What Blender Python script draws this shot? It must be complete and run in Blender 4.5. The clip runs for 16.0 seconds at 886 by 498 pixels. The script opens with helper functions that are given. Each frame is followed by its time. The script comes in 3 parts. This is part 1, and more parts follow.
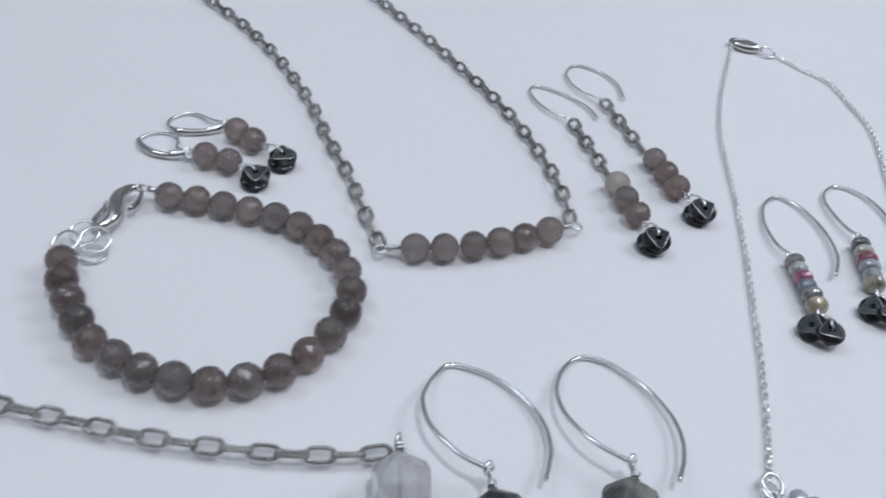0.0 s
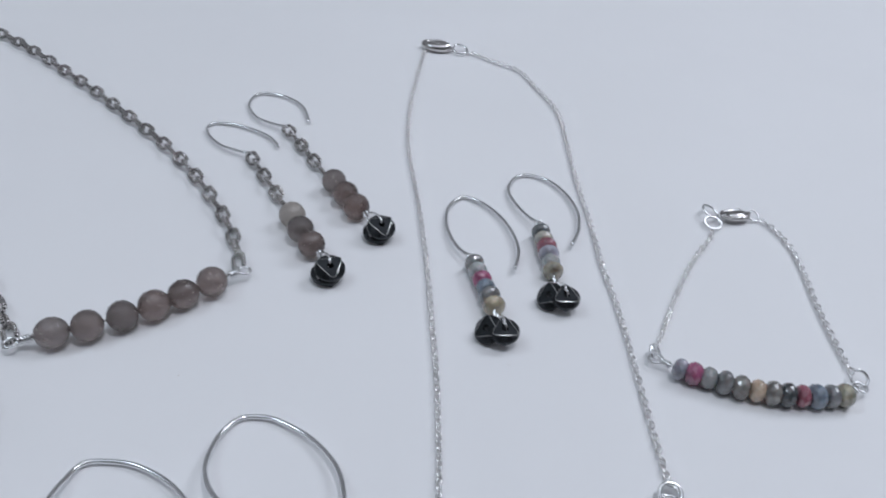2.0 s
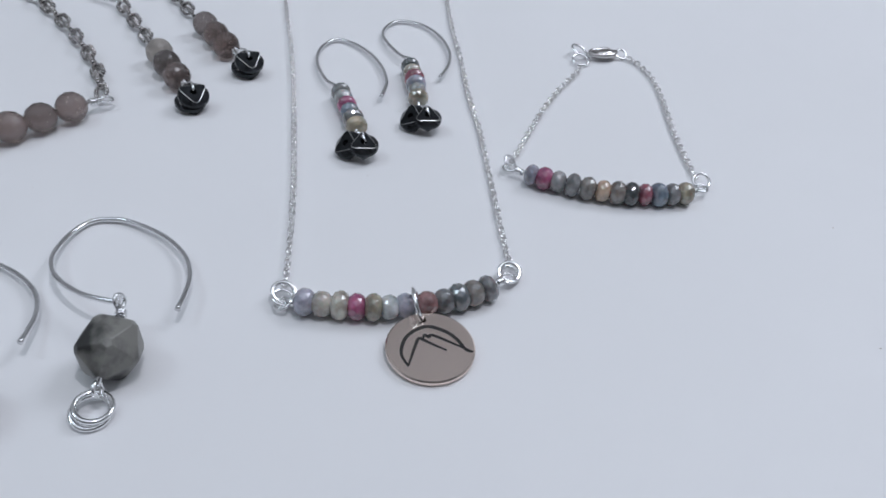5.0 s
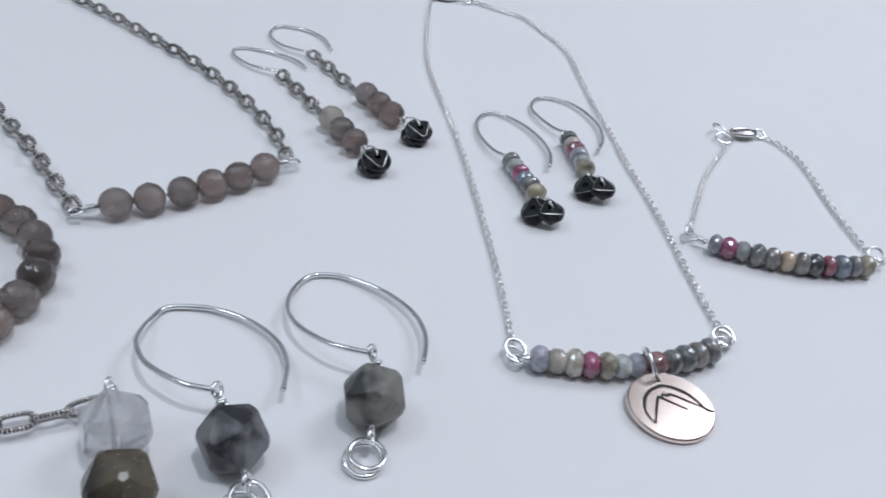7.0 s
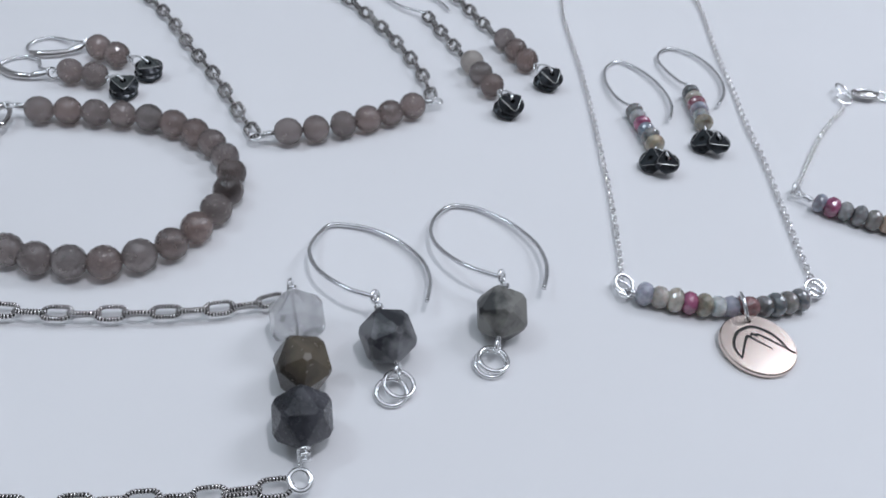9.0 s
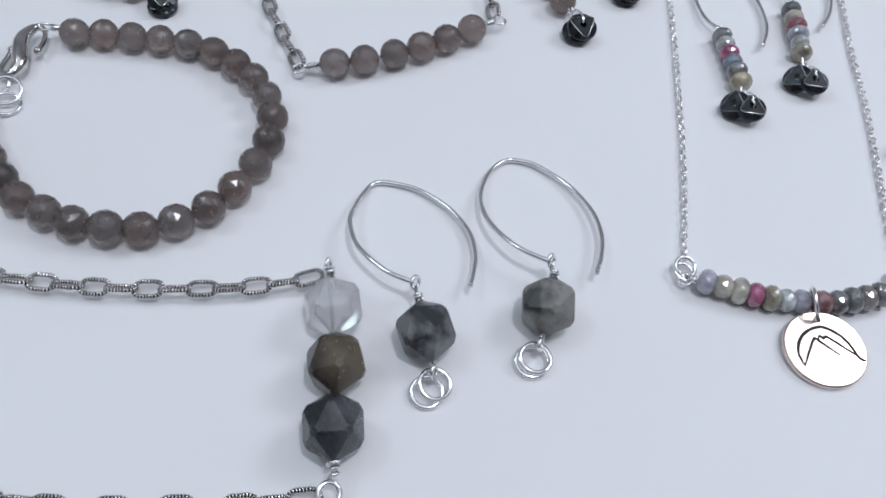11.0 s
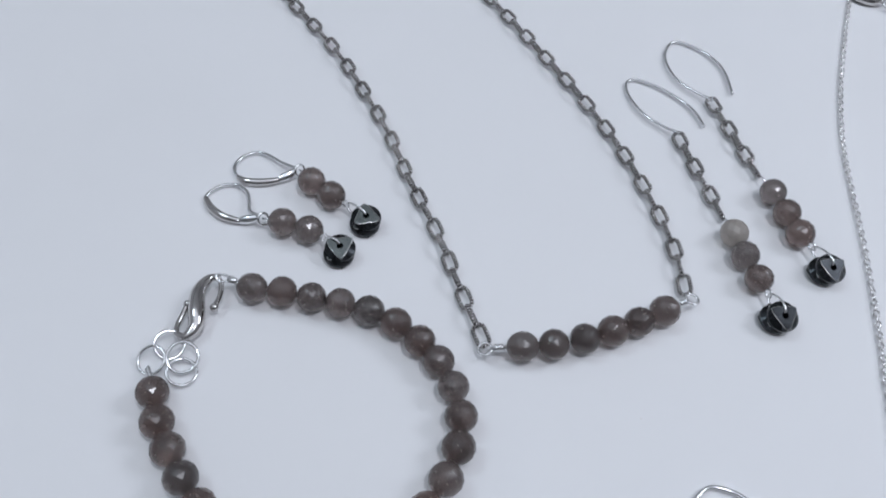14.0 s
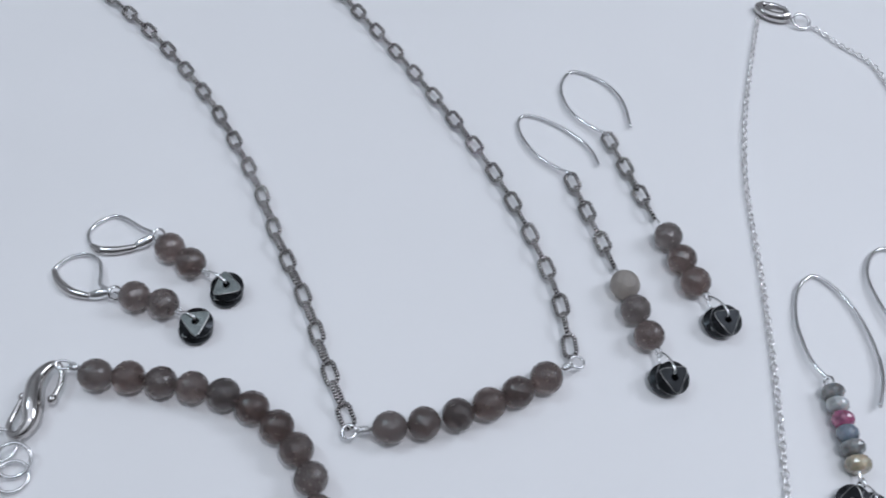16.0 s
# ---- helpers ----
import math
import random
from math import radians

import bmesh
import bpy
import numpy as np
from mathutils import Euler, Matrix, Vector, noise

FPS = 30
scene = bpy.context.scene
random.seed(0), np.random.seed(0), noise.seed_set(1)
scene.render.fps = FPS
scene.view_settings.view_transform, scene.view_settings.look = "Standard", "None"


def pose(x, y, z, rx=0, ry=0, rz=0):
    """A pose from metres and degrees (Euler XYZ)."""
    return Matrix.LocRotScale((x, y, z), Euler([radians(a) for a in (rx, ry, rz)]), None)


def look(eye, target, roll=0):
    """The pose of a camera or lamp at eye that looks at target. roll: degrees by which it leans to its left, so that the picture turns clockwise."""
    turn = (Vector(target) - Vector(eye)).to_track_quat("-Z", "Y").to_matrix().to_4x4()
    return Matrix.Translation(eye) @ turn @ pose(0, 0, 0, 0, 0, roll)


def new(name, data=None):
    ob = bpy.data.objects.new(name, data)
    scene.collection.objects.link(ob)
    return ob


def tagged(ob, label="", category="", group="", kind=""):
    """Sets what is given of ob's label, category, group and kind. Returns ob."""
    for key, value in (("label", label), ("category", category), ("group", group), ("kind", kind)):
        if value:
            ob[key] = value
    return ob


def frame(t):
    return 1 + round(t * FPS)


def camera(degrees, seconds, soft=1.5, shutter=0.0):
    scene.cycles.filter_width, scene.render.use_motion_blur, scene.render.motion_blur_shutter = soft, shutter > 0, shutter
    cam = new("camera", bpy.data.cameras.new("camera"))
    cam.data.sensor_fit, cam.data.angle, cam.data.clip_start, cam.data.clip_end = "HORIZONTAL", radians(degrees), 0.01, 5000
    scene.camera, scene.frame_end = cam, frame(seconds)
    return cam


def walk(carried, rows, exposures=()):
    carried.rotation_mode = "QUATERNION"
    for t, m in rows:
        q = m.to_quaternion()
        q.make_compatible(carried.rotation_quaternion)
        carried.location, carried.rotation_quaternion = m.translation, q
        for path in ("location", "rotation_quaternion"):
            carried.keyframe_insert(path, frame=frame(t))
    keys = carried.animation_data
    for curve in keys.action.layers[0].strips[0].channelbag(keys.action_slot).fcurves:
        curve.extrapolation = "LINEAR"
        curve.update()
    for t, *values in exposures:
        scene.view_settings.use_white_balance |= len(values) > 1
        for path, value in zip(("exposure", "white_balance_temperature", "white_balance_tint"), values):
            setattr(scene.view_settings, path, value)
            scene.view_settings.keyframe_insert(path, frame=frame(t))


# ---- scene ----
cam = camera(55.83, 16.0, soft=1.7, shutter=0.35)
PATH = [
    (0.0, look((-0.0007, -0.1490, 0.1060), (0.0003, -0.0309, 0.0135), 7.03)),
    (0.5, look((0.0120, -0.1435, 0.1079), (0.0169, -0.0234, 0.0182), 5.30)),
    (1.0, look((0.0205, -0.1410, 0.1121), (0.0321, -0.0197, 0.0245), 4.52)),
    (1.5, look((0.0299, -0.1381, 0.1135), (0.0505, -0.0173, 0.0269), 4.16)),
    (2.0, look((0.0358, -0.1393, 0.1056), (0.0642, -0.0214, 0.0174), 3.70)),
    (2.5, look((0.0426, -0.1411, 0.1042), (0.0750, -0.0270, 0.0124), 3.65)),
    (3.0, look((0.0570, -0.1415, 0.1048), (0.0925, -0.0305, 0.0103), 3.60)),
    (3.5, look((0.0608, -0.1464, 0.0985), (0.0982, -0.0377, 0.0022), 3.48)),
    (4.0, look((0.0588, -0.1529, 0.0978), (0.0951, -0.0449, 0.0003), 3.22)),
    (4.2, look((0.0567, -0.1562, 0.0946), (0.0921, -0.0483, -0.0034), 3.49)),
    (6.3, look((0.0233, -0.1624, 0.0856), (0.0653, -0.0469, -0.0004), 6.96)),
    (6.5, look((0.0173, -0.1607, 0.0843), (0.0593, -0.0444, -0.0006), 6.63)),
    (7.0, look((0.0117, -0.1563, 0.0859), (0.0510, -0.0381, 0.0023), 6.71)),
    (7.5, look((0.0017, -0.1629, 0.0853), (0.0343, -0.0435, 0.0007), 7.11)),
    (8.0, look((0.0023, -0.1766, 0.0879), (0.0289, -0.0567, 0.0017), 6.98)),
    (8.5, look((0.0014, -0.1836, 0.0914), (0.0250, -0.0641, 0.0038), 6.46)),
    (9.0, look((0.0034, -0.1709, 0.1003), (0.0235, -0.0578, 0.0038), 5.96)),
    (9.2, look((0.0046, -0.1681, 0.1010), (0.0223, -0.0590, -0.0004), 5.60)),
    (11.3, look((0.0120, -0.1416, 0.1143), (0.0173, -0.0537, -0.0072), 3.44)),
    (11.5, look((0.0136, -0.1400, 0.1134), (0.0182, -0.0528, -0.0085), 3.16)),
    (12.0, look((0.0115, -0.1352, 0.1162), (0.0148, -0.0490, -0.0065), 2.61)),
    (12.5, look((0.0089, -0.1246, 0.1259), (0.0102, -0.0372, 0.0040), 1.86)),
    (13.0, look((0.0055, -0.1161, 0.1255), (0.0061, -0.0280, 0.0041), 2.81)),
    (13.5, look((-0.0117, -0.1105, 0.1293), (-0.0112, -0.0195, 0.0101), 4.69)),
    (14.0, look((-0.0214, -0.1003, 0.1342), (-0.0214, -0.0075, 0.0164), 5.29)),
    (14.5, look((-0.0231, -0.0916, 0.1324), (-0.0225, 0.0012, 0.0146), 5.63)),
    (15.0, look((-0.0182, -0.0870, 0.1294), (-0.0174, 0.0055, 0.0114), 5.00)),
    (15.5, look((-0.0122, -0.0832, 0.1324), (-0.0100, 0.0093, 0.0143), 4.92)),
    (16.0, look((-0.0010, -0.0811, 0.1341), (0.0026, 0.0110, 0.0158), 4.63)),
]
# The picture brightens and darkens slightly on the way.
EXPOSURES = [(0.0, -0.03), (0.5, 0.00), (1.0, -0.04), (1.5, -0.12), (2.0, -0.18), (3.0, -0.2), (4.0, -0.18), (6.5, -0.05), (7.5, 0.02), (8.5, 0.00), (9.0, -0.02),
             (11.5, 0.05), (12.5, 0.07), (13.5, 0.00), (14.0, -0.06), (14.5, -0.12), (15.5, -0.09), (16.0, -0.06)]
walk(cam, PATH, EXPOSURES)

# ---------- light ----------
world = bpy.data.worlds.new("world")
scene.world = world
world.use_nodes = True
world.node_tree.nodes["Background"].inputs[0].default_value = (0.5, 0.55, 0.62, 1)
world.node_tree.nodes["Background"].inputs[1].default_value = 0.1


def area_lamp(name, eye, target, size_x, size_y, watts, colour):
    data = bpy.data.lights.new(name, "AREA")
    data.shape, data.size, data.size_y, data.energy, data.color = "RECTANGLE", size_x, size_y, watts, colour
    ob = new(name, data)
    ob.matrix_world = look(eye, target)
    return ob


# Broad ambient fill added overhead to soften the shadows; no fixture is modelled.
area_lamp("overhead_fill", (0.1, -0.1, 1.62), (0.1, -0.1, 0.0), 1.7, 1.4, 5.4, (0.795, 0.86, 0.98))
# Added fill from the right, only to brighten that side of the card.
area_lamp("right_fill", (0.6, 0.16, 0.62), (0.06, 0.02, 0.0), 0.3, 0.3, 2.1, (0.805, 0.862, 0.98))
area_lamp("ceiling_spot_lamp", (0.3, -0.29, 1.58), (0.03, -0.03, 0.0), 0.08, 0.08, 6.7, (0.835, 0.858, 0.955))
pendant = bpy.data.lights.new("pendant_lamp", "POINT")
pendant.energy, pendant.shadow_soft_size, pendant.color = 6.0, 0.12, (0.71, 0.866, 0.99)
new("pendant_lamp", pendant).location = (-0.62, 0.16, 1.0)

# ---------- materials ----------


def material(name, colour, rough=0.5, metal=0.0, spread=0.0, grain=0.0, grain_scale=300.0, bump=0.0, tones=None, band=0.18, tint=0.0, **more):
    """A Principled material with per-object variation, two scales of mottling and fine relief."""
    mat = bpy.data.materials.new(name)
    mat.use_nodes = True
    nodes, links = mat.node_tree.nodes, mat.node_tree.links
    bsdf = nodes["Principled BSDF"]
    bsdf.inputs["Roughness"].default_value = rough
    bsdf.inputs["Metallic"].default_value = metal
    for key, value in more.items():
        bsdf.inputs[key.replace("_", " ")].default_value = value
    coord = nodes.new("ShaderNodeTexCoord")
    big = nodes.new("ShaderNodeTexNoise")
    big.inputs["Scale"].default_value = grain_scale
    big.inputs["Detail"].default_value = 5.0
    fine = nodes.new("ShaderNodeTexNoise")
    fine.inputs["Scale"].default_value = grain_scale * 7
    fine.inputs["Detail"].default_value = 3.0
    info = nodes.new("ShaderNodeObjectInfo")
    shift = nodes.new("ShaderNodeVectorMath")
    shift.operation = "MULTIPLY_ADD"
    shift.inputs[1].default_value = (1, 1, 1)
    links.new(coord.outputs["Object"], shift.inputs[0])
    links.new(info.outputs["Random"], shift.inputs[2])
    links.new(shift.outputs[0], big.inputs["Vector"])
    links.new(shift.outputs[0], fine.inputs["Vector"])
    ramp = nodes.new("ShaderNodeValToRGB")
    low, high = tones or ([c * (1 - grain) for c in colour], [min(1, c * (1 + grain)) for c in colour])
    ramp.color_ramp.elements[0].position, ramp.color_ramp.elements[0].color = 0.5 - band, (*low, 1)
    ramp.color_ramp.elements[1].position, ramp.color_ramp.elements[1].color = 0.5 + band, (*high, 1)
    links.new(big.outputs["Fac"], ramp.inputs["Fac"])
    value = nodes.new("ShaderNodeMapRange")
    value.inputs["To Min"].default_value, value.inputs["To Max"].default_value = 1 - spread, 1 + spread
    links.new(info.outputs["Random"], value.inputs["Value"])
    hsv = nodes.new("ShaderNodeHueSaturation")
    links.new(ramp.outputs["Color"], hsv.inputs["Color"])
    links.new(value.outputs["Result"], hsv.inputs["Value"])
    if tint:
        wrap = nodes.new("ShaderNodeMath")
        wrap.operation = "PINGPONG"
        wrap.inputs[1].default_value = 0.13
        links.new(info.outputs["Random"], wrap.inputs[0])
        strength = nodes.new("ShaderNodeMapRange")
        strength.inputs["From Max"].default_value = 0.13
        strength.inputs["To Min"].default_value, strength.inputs["To Max"].default_value = 1 - tint, 1 + tint
        links.new(wrap.outputs["Value"], strength.inputs["Value"])
        links.new(strength.outputs["Result"], hsv.inputs["Saturation"])
    links.new(hsv.outputs["Color"], bsdf.inputs["Base Color"])
    span = nodes.new("ShaderNodeMapRange")
    span.inputs["To Min"].default_value, span.inputs["To Max"].default_value = max(0.02, rough * 0.8), min(1, rough * 1.25)
    links.new(fine.outputs["Fac"], span.inputs["Value"])
    links.new(span.outputs["Result"], bsdf.inputs["Roughness"])
    if bump:
        node = nodes.new("ShaderNodeBump")
        node.inputs["Strength"].default_value = bump
        node.inputs["Distance"].default_value = 0.0002
        links.new(fine.outputs["Fac"], node.inputs["Height"])
        links.new(node.outputs["Normal"], bsdf.inputs["Normal"])
    return mat


SHEET = material("white_card", (0.8, 0.8, 0.81), 0.6, grain=0.012, grain_scale=14, bump=0.04)
PLASTER = material("plaster", (0.64, 0.63, 0.63), 0.9, grain=0.04, grain_scale=6, bump=0.2)
# Dark tone for the added wall that the metals mirror.
DARK_REFLECTION = material("dark_reflection", (0.24, 0.235, 0.235), 0.9, grain=0.05, grain_scale=6, bump=0.2)
CEILING = material("ceiling_paint", (0.84, 0.825, 0.82), 0.9, grain=0.02, grain_scale=6)
SILVER = material("silver", (0.88, 0.885, 0.89), 0.13, 1.0, grain=0.03, grain_scale=500, bump=0.03)
EAR_SILVER = material("ear_wire_silver", (0.82, 0.825, 0.835), 0.14, 1.0, grain=0.08, grain_scale=400, bump=0.05)
BRIGHT = material("bright_silver_chain", (0.9, 0.89, 0.885), 0.16, 1.0, grain=0.05, grain_scale=700)
ANTIQUE = material("antique_silver", (0.68, 0.66, 0.645), 0.16, 1.0, spread=0.18, grain=0.3, grain_scale=900, bump=0.15)
AGED = material("aged_silver", (0.5, 0.485, 0.475), 0.19, 1.0, spread=0.2, grain=0.3, grain_scale=900, bump=0.15)
# Darker metal for the notches of the rope links.
GROOVE = material("dark_groove", (0.03, 0.029, 0.028), 0.5, 0.7, grain=0.3, grain_scale=900)
STEEL = material("polished_steel", (0.6, 0.58, 0.57), 0.1, 1.0, grain=0.04, grain_scale=300)
HEMATITE = material("hematite", (0.034, 0.037, 0.041), 0.22, 0.8, spread=0.15, grain=0.25, grain_scale=500, bump=0.12)
# Paler hematite: the light mirrored by the flat faces, put into their colour.
LIT_FACE = material("lit_face_hematite", (0.21, 0.232, 0.228), 0.26, 1.0, spread=0.2, grain=0.2, grain_scale=500, bump=0.08)
# Brighter metal for the bevels round the hematite triangles.
PALE_EDGE = material("pale_edge", (0.38, 0.38, 0.375), 0.3, 1.0, grain=0.3, grain_scale=900)
ENGRAVED = material("blackened_groove", (0.02, 0.018, 0.017), 0.6, 0.2, grain=0.2, grain_scale=900)
# The peach tint stands in for warm surroundings mirrored in the silver.
DISC = material("warm_tinted_silver", (0.93, 0.79, 0.71), 0.2, 1.0, grain=0.015, grain_scale=120)
AGATE = material("grey_agate", (0.28, 0.225, 0.2), 0.25, spread=0.2, tint=0.35, tones=((0.205, 0.166, 0.155), (0.345, 0.281, 0.262)), grain_scale=170,
                 Transmission_Weight=0.86, IOR=1.42, Coat_Weight=0.2, Coat_Roughness=0.13)
AGATE_PALE = material("pale_agate", (0.52, 0.475, 0.435), 0.3, grain=0.14, grain_scale=170,
                      Transmission_Weight=0.7, IOR=1.36)
QUARTZ = material("clear_quartz", (0.86, 0.86, 0.89), 0.13, grain=0.2, grain_scale=200, Transmission_Weight=0.74, IOR=1.5)
CLOUDY = material("cloudy_quartz", (0.2, 0.2, 0.21), 0.4, tones=((0.03, 0.032, 0.038), (0.27, 0.272, 0.285)), grain_scale=230, bump=0.05, band=0.1,
                  Transmission_Weight=0.3)
CLOUDY_GREEN = material("green_grey_quartz", (0.2, 0.2, 0.18), 0.38, tones=((0.035, 0.035, 0.034), (0.3, 0.295, 0.272)), grain_scale=210, bump=0.05, band=0.1,
                        Transmission_Weight=0.3)
CLOUDY_DARK = material("dark_quartz", (0.08, 0.08, 0.09), 0.26, tones=((0.014, 0.016, 0.021), (0.095, 0.095, 0.107)), grain_scale=150, bump=0.05, band=0.1,
                       Transmission_Weight=0.1)
OLIVE = material("olive_quartz", (0.15, 0.14, 0.11), 0.25, tones=((0.04, 0.033, 0.027), (0.165, 0.136, 0.098)), grain_scale=110, bump=0.05, band=0.1,
                 Transmission_Weight=0.3)


def gem(name, colour):
    low = [c * 0.45 for c in colour]
    high = [min(1, c * 1.3 + 0.03) for c in colour]
    return material(name, colour, 0.09, tones=(low, high), grain_scale=420, bump=0.06, spread=0.12, IOR=1.77, Coat_Weight=0.6, Coat_Roughness=0.05, Coat_IOR=1.6,
                    Subsurface_Weight=0.15, Subsurface_Scale=0.001)


GEMS = {
    "lavender": gem("lavender_gem", (0.32, 0.32, 0.38)), "beige": gem("beige_gem", (0.37, 0.34, 0.3)),
    "cream": gem("cream_gem", (0.44, 0.41, 0.35)), "pink": gem("pink_gem", (0.36, 0.08, 0.18)),
    "olive": gem("olive_gem", (0.3, 0.27, 0.2)), "pale": gem("pale_gem", (0.48, 0.5, 0.5)),
    "rose": gem("rose_gem", (0.29, 0.14, 0.14)), "grey": gem("grey_gem", (0.2, 0.198, 0.203)),
    "teal": gem("teal_gem", (0.1, 0.112, 0.118)), "brown": gem("brown_grey_gem", (0.19, 0.175, 0.16)),
    "black": gem("black_gem", (0.03, 0.035, 0.038)), "peach": gem("peach_gem", (0.5, 0.37, 0.27)),
    "blue": gem("blue_gem", (0.15, 0.19, 0.24)), "sage": gem("sage_gem", (0.215, 0.22, 0.22)),
    "yellow": gem("yellow_gem", (0.45, 0.385, 0.27)), "wine": gem("wine_gem", (0.24, 0.06, 0.09)),
}

# ---------- modelling helpers (millimetres in, metres out) ----------
MM = 0.001


def thing(name, x, y, label, category, group=""):
    ob = new(name)
    ob.empty_display_size = 0.005
    ob.location = (x * MM, y * MM, 0)
    return tagged(ob, label, category, group)


def root_of(ob):
    return ob.parent and root_of(ob.parent) or ob


def finish(name, bm, mats, smooth=True):
    mesh = bpy.data.meshes.new(name)
    for f in bm.faces:
        f.smooth = smooth
    bm.to_mesh(mesh)
    bm.free()
    for m in mats if isinstance(mats, (list, tuple)) else [mats]:
        mesh.materials.append(m)
    return mesh


def part(name, bm, mats, parent, label="", smooth=True):
    """One mesh, modelled in world millimetres, as a part of a thing or of a part."""
    at = root_of(parent).location
    bmesh.ops.transform(bm, matrix=Matrix.Translation(-at) @ Matrix.Diagonal((MM, MM, MM, 1)), verts=bm.verts)
    ob = new(name, finish(name, bm, mats, smooth))
    ob.parent = parent
    return tagged(ob, label)


def piece(name, mesh, parent, m, label=""):
    """A piece that shares its mesh with alike ones. m: its pose in world millimetres."""
    ob = new(name, mesh)
    ob.parent = parent
    place = m.copy()
    place.translation = m.translation * MM - root_of(parent).location
    ob.matrix_basis = place
    return tagged(ob, label)


def spline(points, steps=8, closed=False):
    """A smooth line through the points."""
    p = [Vector(q) for q in points]
    n, out = len(p), []
    for i in range(n if closed else n - 1):
        if closed:
            a, b, c, d = p[i - 1], p[i], p[(i + 1) % n], p[(i + 2) % n]
        else:
            a, b, c, d = p[max(i - 1, 0)], p[i], p[i + 1], p[min(i + 2, n - 1)]
        for k in range(steps):
            t = k / steps
            out.append(0.5 * (2 * b + (c - a) * t + (2 * a - 5 * b + 4 * c - d) * t * t + (3 * b - a - 3 * c + d) * t ** 3))
    if not closed:
        out.append(p[-1])
    return out


def along(line, count):
    """count points at even steps along a line, with the ways there."""
    gaps = [(b - a).length for a, b in zip(line, line[1:])]
    sums = np.concatenate([[0], np.cumsum(gaps)])
    out = []
    for s in (np.arange(count) + 0.5) / count * sums[-1]:
        i = min(int(np.searchsorted(sums, s, "right")) - 1, len(gaps) - 1)
        t = (s - sums[i]) / max(gaps[i], 1e-9)
        j0, j1 = max(i - 2, 0), min(i + 3, len(line) - 1)
        out.append((line[i].lerp(line[i + 1], t), (line[j1] - line[j0]).normalized()))
    return out


def length(line):
    return sum((b - a).length for a, b in zip(line, line[1:]))


def tube(bm, line, radius, sides=8, closed=False, flat=1.0):
    """A round wire along a line; radius is a number or a function of the way along it, from 0 to 1."""
    n = len(line)
    ways = []
    for i in range(n):
        a = line[i - 1] if closed or i else line[0]
        b = line[(i + 1) % n] if closed else line[min(i + 1, n - 1)]
        ways.append((b - a).normalized())
    side = ways[0].orthogonal().normalized()
    rings = []
    for i in range(n):
        side = (side - ways[i] * side.dot(ways[i])).normalized()
        up = ways[i].cross(side)
        r = radius(i / max(n - 1, 1)) if callable(radius) else radius
        rings.append([bm.verts.new(line[i] + (side * math.cos(2 * math.pi * k / sides) + up * flat * math.sin(2 * math.pi * k / sides)) * r)
                      for k in range(sides)])
    shift = 0
    if closed:
        shift = min(range(sides), key=lambda s: (rings[-1][0].co - rings[0][s].co).length)
    for i in range(n if closed else n - 1):
        a, b = rings[i], rings[(i + 1) % n]
        o = shift if closed and i == n - 1 else 0
        for k in range(sides):
            bm.faces.new((a[k], a[(k + 1) % sides], b[(k + 1 + o) % sides], b[(k + o) % sides]))
    if not closed:
        bm.faces.new(rings[0][::-1])
        bm.faces.new(rings[-1])
    return bm


def ball(bm, at, r):
    made = bmesh.ops.create_icosphere(bm, subdivisions=2, radius=r)
    bmesh.ops.translate(bm, vec=Vector(at), verts=made["verts"])
    return bm


def circle(at, r, tilt=0.0, turn=0.0, squash=1.0, n=28):
    """A ring's line: lying flat, then tipped by tilt round an axis at turn degrees in plan."""
    m = Matrix.Rotation(radians(turn), 3, "Z") @ Matrix.Rotation(radians(tilt), 3, "X")
    return [Vector(at) + m @ Vector((r * math.cos(2 * math.pi * k / n), r * squash * math.sin(2 * math.pi * k / n), 0)) for k in range(n)]


def ring(bm, at, r, wire, tilt=0.0, turn=0.0, squash=1.0):
    return tube(bm, circle(at, r, tilt, turn, squash), wire, 8, True)


def coil(bm, start, end, r, wire, turns):
    """Wire wrapped round the line from start to end."""
    a, b = Vector(start), Vector(end)
    way = (b - a).normalized()
    u = way.orthogonal().normalized()
    v = way.cross(u)
    n = int(turns * 10)
    return tube(bm, [a.lerp(b, k / n) + (u * math.cos(0.628 * k) + v * math.sin(0.628 * k)) * r for k in range(n + 1)], wire, 6)


def axes(at, way, spin=0.0):
    """A pose with its local x along way, rolled round it."""
    x = Vector(way).normalized()
    up = Vector((0, 0, 1)) if abs(x.z) < 0.9 else Vector((0, 1, 0))
    y = up.cross(x).normalized()
    z = x.cross(y)
    m = Matrix((x, y, z)).transposed().to_4x4()
    return Matrix.Translation(at) @ m @ Matrix.Rotation(radians(spin), 4, "X")


def hull_mesh(name, points, mat, bevel=0.0, edge_mat=None):
    bm = bmesh.new()
    for p in points:
        bm.verts.new(Vector(p) * MM)
    bmesh.ops.convex_hull(bm, input=bm.verts)
    bmesh.ops.delete(bm, geom=[v for v in bm.verts if not v.link_faces], context="VERTS")
    bmesh.ops.dissolve_limit(bm, angle_limit=radians(3), verts=bm.verts, edges=bm.edges)
    if bevel:
        bmesh.ops.bevel(bm, geom=list(bm.edges), offset=bevel * MM, segments=1, affect="EDGES", clamp_overlap=True)
    return finish(name, bm, mat, False)


